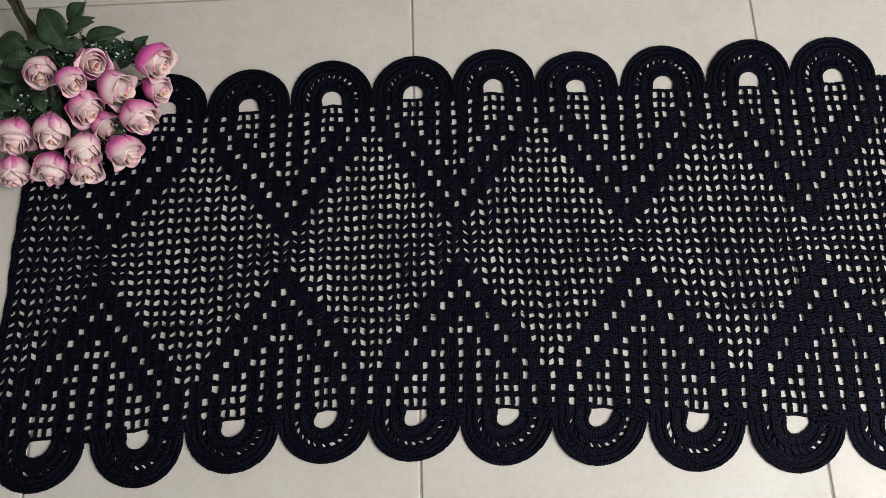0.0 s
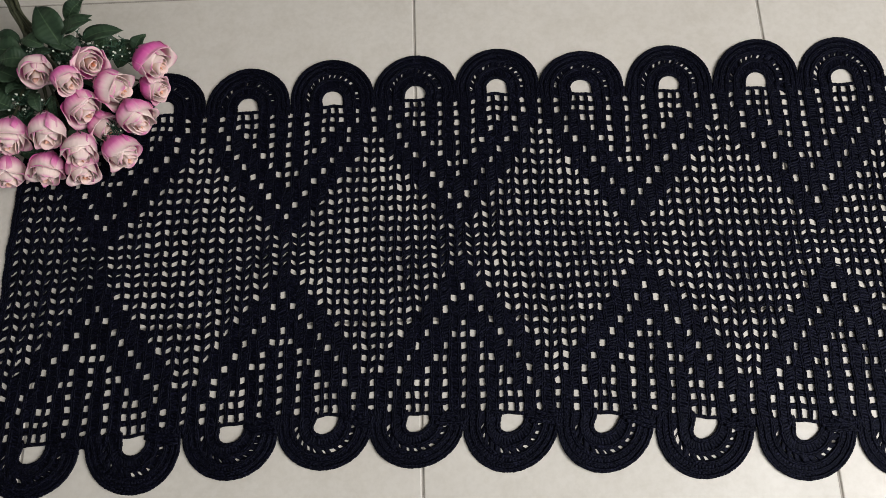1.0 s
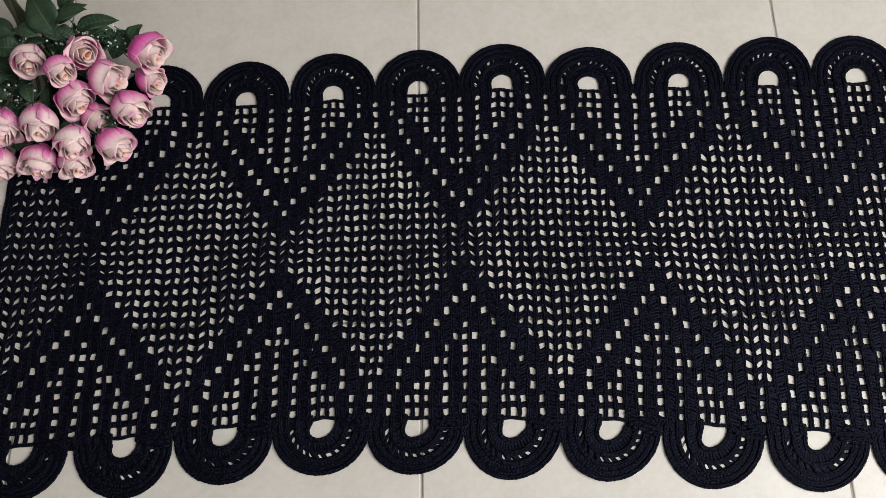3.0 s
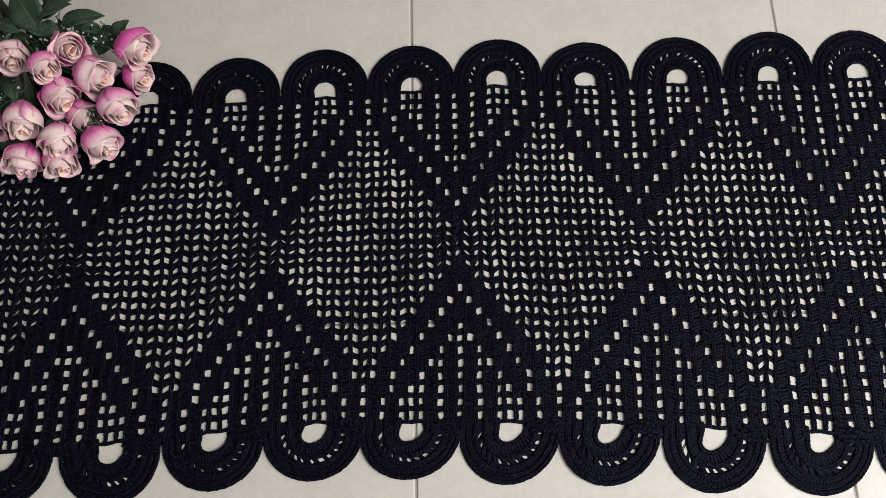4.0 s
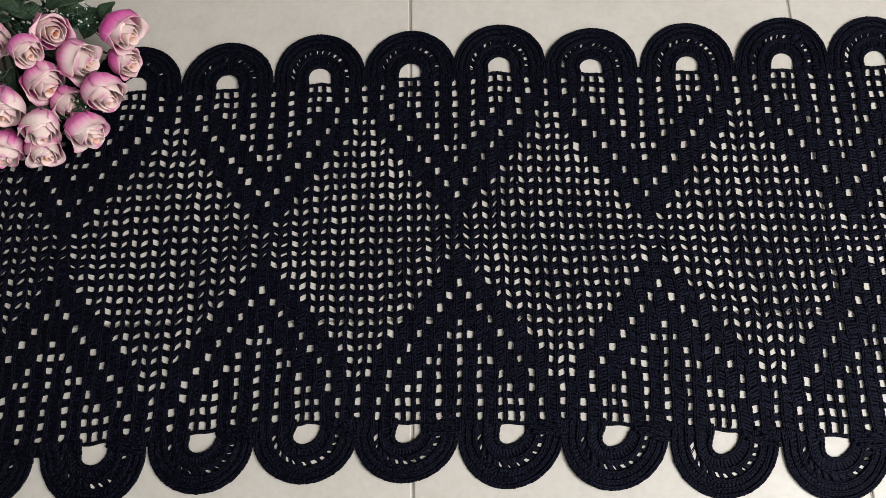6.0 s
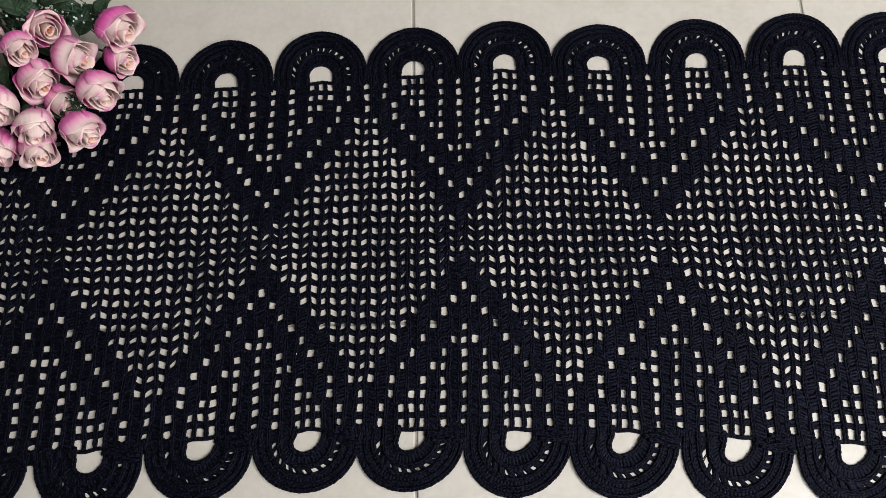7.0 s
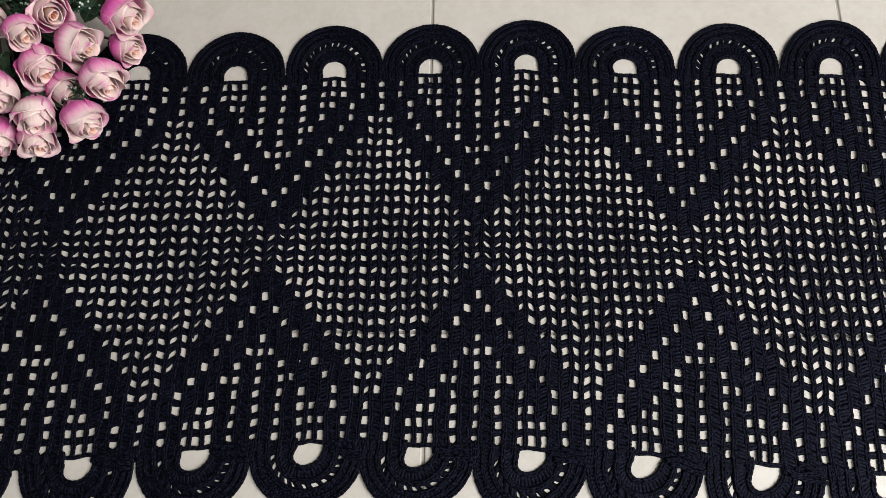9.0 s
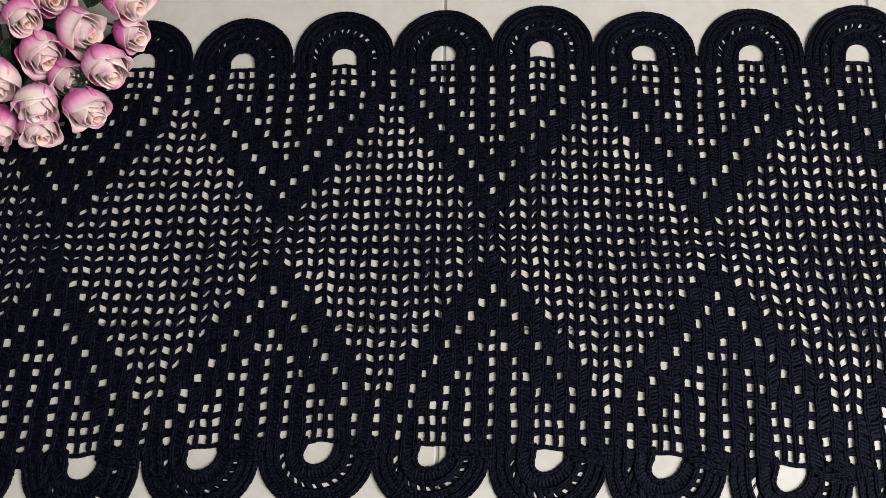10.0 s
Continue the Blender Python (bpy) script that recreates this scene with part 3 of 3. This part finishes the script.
def stem(owner, pts, radius, name="stem", mat=None):
    """A smooth tube through a few places."""
    p = np.array(pts, dtype=float)
    t = np.linspace(0, 1, 18)[:, None]
    if len(p) == 3:
        path = (1 - t) ** 2 * p[0] + 2 * t * (1 - t) * p[1] + t ** 2 * p[2]
    else:
        path = (1 - t) ** 3 * p[0] + 3 * t * (1 - t) ** 2 * p[1] + 3 * t ** 2 * (1 - t) * p[2] + t ** 3 * p[3]
    return part(name, tubes(path[None], np.linspace(radius, radius * 1.2, 18)[None, :], 8), mat or STEM, owner)


def ball(at, r):
    i, j = np.meshgrid(np.arange(7), np.arange(5), indexing="ij")
    a, b = i * 2 * math.pi / 6, (j / 4 - 0.5) * math.pi * 0.94
    g = np.stack([r * np.cos(a) * np.cos(b), r * np.sin(a) * np.cos(b), r * np.sin(b)], axis=-1) + at
    n = (i[:-1, :-1] * 5 + j[:-1, :-1]).ravel()
    return g.reshape(-1, 3), np.stack([n, n + 5, n + 6, n + 1], axis=-1)


def sprig(owner, root, to, count, spread, rng):
    """A spray of fine green twigs with tiny white blossoms."""
    root, to = np.array(root), np.array(to)
    lines, balls = [], []
    for k in range(count):
        end = to + np.array([rng.gauss(0, spread), rng.gauss(0, spread), rng.gauss(0, spread * 0.4)])
        bend = (root + end) / 2 + np.array([rng.gauss(0, spread * 0.3), rng.gauss(0, spread * 0.3), 0.004])
        t = np.linspace(0, 1, 6)[:, None]
        lines.append((1 - t) ** 2 * root + 2 * t * (1 - t) * bend + t ** 2 * end)
        for m in range(4):
            s = rng.uniform(0.45, 1.0)
            p = (1 - s) ** 2 * root + 2 * s * (1 - s) * bend + s ** 2 * end
            q = p + np.array([rng.gauss(0, 0.006), rng.gauss(0, 0.006), rng.uniform(0, 0.006)])
            lines.append(p + (q - p) * t)
            if rng.random() < 0.22:
                balls.append(ball(q, rng.uniform(0.0010, 0.0019)))
    twig = part("filler_sprig", tubes(np.array(lines), 0.0006, 4), SPRIG, owner, "dark green filler sprig with tiny white blossoms")
    if balls:
        part("blossom", joined(balls), BUD, twig)["kind"] = "stuff"


# place of each head, the way it faces, its radius and how far it has opened
ROSES = [
    ((-0.4425, 0.292, 0.088), (0.22, -0.68, 0.15), 0.02, 0.9),
    ((-0.3963, 0.273, 0.098), (0.5, -0.65, 0.1), 0.0178, 0.7),
    ((-0.378, 0.302, 0.09), (0.5, -0.45, 0.3), 0.0195, 0.9),
    ((-0.3521, 0.2773, 0.072), (0.85, -0.35, 0.02), 0.0225, 0.9),
    ((-0.3051, 0.3061, 0.078), (0.72, -0.62, 0.02), 0.0228, 1.0),
    ((-0.312, 0.2868, 0.05), (0.8, -0.5, 0.09), 0.019, 0.9),
    ((-0.3926, 0.2553, 0.064), (0.5, -0.7, 0.08), 0.023, 0.9),
    ((-0.3738, 0.24, 0.042), (0.65, -0.6, 0.1), 0.02, 0.8),
    ((-0.3282, 0.2419, 0.06), (0.55, -0.75, -0.06), 0.0225, 0.8),
    ((-0.4805, 0.2221, 0.06), (0.1, -0.9, 0.09), 0.023, 0.9),
    ((-0.4332, 0.2241, 0.064), (0.18, -0.9, 0.02), 0.0225, 0.8),
    ((-0.3953, 0.2027, 0.054), (0.2, -0.9, 0.06), 0.021, 1.0),
    ((-0.3479, 0.204, 0.045), (0.62, -0.68, -0.04), 0.0225, 0.7),
    ((-0.4899, 0.1855, 0.036), (0.15, -0.88, 0.06), 0.022, 0.9),
    ((-0.4436, 0.1884, 0.036), (0.02, -0.92, 0.09), 0.0215, 0.9),
    ((-0.4006, 0.1877, 0.032), (0.4, -0.8, 0.09), 0.02, 1.0),
]
LEAVES = [
    ((-0.425, 0.338, 0.075), (-0.456, 0.387, 0.085)),
    ((-0.424, 0.372, 0.070), (-0.403, 0.398, 0.078)),
    ((-0.424, 0.350, 0.082), (-0.383, 0.361, 0.090)),
    ((-0.420, 0.349, 0.080), (-0.386, 0.371, 0.085)),
    ((-0.402, 0.347, 0.070), (-0.358, 0.365, 0.060)),
    ((-0.446, 0.337, 0.075), (-0.478, 0.352, 0.070)),
    ((-0.476, 0.335, 0.065), (-0.524, 0.344, 0.060)),
    ((-0.485, 0.354, 0.060), (-0.535, 0.360, 0.050)),
    ((-0.336, 0.325, 0.070), (-0.322, 0.348, 0.075)),
    ((-0.483, 0.305, 0.055), (-0.525, 0.324, 0.050)),
    ((-0.490, 0.269, 0.050), (-0.527, 0.285, 0.045)),
    ((-0.458, 0.282, 0.060), (-0.447, 0.254, 0.060)),
    ((-0.359, 0.312, 0.060), (-0.341, 0.348, 0.060)),
    ((-0.480, 0.300, 0.050), (-0.493, 0.283, 0.060)),
    ((-0.436, 0.277, 0.060), (-0.431, 0.251, 0.050)),
    ((-0.464, 0.323, 0.070), (-0.503, 0.321, 0.070)),
    ((-0.407, 0.339, 0.062), (-0.429, 0.355, 0.066)),
    ((-0.392, 0.343, 0.060), (-0.361, 0.350, 0.062)),
    ((-0.367, 0.329, 0.062), (-0.344, 0.349, 0.060)),
    ((-0.440, 0.335, 0.066), (-0.472, 0.330, 0.060)),
    ((-0.415, 0.337, 0.066), (-0.445, 0.348, 0.070)),
    ((-0.385, 0.351, 0.058), (-0.403, 0.369, 0.062)),
    ((-0.348, 0.323, 0.055), (-0.332, 0.340, 0.050)),
]


def bouquet():
    owner = new("rose_bouquet")
    tagged(owner, "bouquet of pink and cream artificial roses with dark green leaves", "bouquet")
    rng = random.Random(21)
    tie, far = np.array([-0.503, 0.404, 0.052]), np.array([-0.680, 0.560, 0.008])
    for at, axis, R, opened in ROSES:
        a = np.array(Vector(axis).normalized())
        at = np.array(at) - a * 0.0065
        rose(owner, at, axis, R * 0.93, opened, rng)
        base = np.array(at) - a * R * 0.95
        k = np.array([rng.uniform(-0.006, 0.006), rng.uniform(-0.004, 0.004), rng.uniform(-0.008, 0.008)])
        under = base - a * 0.03
        under[2] = max(min(under[2], base[2] - 0.022), 0.016)
        stem(owner, (base, under, tie + k + np.array([0.02, -0.04, -0.022]), tie + k), 0.0014)
        stem(owner, (tie + k, tie + k * 1.2 + np.array([-0.02, 0.05, -0.01]), far + k * np.array([3, 1, 0.3])), 0.0019)
    for base, tip in LEAVES:
        size = math.dist(base, tip)
        leaf(owner, base, tip, size * rng.uniform(0.58, 0.74), rng)
    # leaves deeper down between the heads
    for _ in range(26):
        x, y = rng.uniform(-0.50, -0.375), rng.uniform(0.205, 0.35)
        if y - 0.2 < (x + 0.5) * 0.2 or (x > -0.36 and y > 0.31):
            continue
        a, n, z = rng.uniform(0, 6.28), rng.uniform(0.028, 0.042), rng.uniform(0.022, 0.045)
        leaf(owner, (x, y, z), (x + n * math.cos(a), y + n * math.sin(a), z + rng.uniform(-0.006, 0.01)), n * 0.6, rng)
    for _ in range(24):
        x, y = rng.uniform(-0.525, -0.45), rng.uniform(0.245, 0.355)
        a, n, z = rng.uniform(1.5, 4.8), rng.uniform(0.030, 0.045), rng.uniform(0.02, 0.042)
        leaf(owner, (x, y, z), (x + n * math.cos(a), y + n * math.sin(a), z + rng.uniform(-0.008, 0.008)), n * 0.6, rng)
    for to, n, spread in (((-0.352, 0.325, 0.070), 26, 0.011), ((-0.466, 0.262, 0.052), 26, 0.013), ((-0.470, 0.335, 0.066), 14, 0.010), ((-0.420, 0.320, 0.070), 18, 0.012), ((-0.349, 0.224, 0.056), 6, 0.004), ((-0.405, 0.345, 0.062), 16, 0.012)):
        root = np.array(to) * 0.82 + tie * 0.18 - np.array([0, 0, 0.018])
        sprig(owner, root, to, n, spread, rng)


bouquet()


def lint():
    """A few pale fluffs that cling to the yarn."""
    rng = random.Random(3)
    for x, y in ((-0.336, 0.132), (0.118, 0.150), (0.190, 0.020), (-0.120, -0.030), (0.330, 0.060)):
        t = np.linspace(0, 1, 6)
        a = rng.uniform(0, 6.28)
        p = np.stack([x + 0.0016 * t * np.cos(a + t), y + 0.0016 * t * np.sin(a + t), np.full(6, 0.0068)], axis=-1)
        ob = part("lint", tubes(p[None], 0.0003, 5), LINT)
        tagged(ob, "tiny white lint fluff clinging to black yarn", "lint", "lint on the runner")


lint()
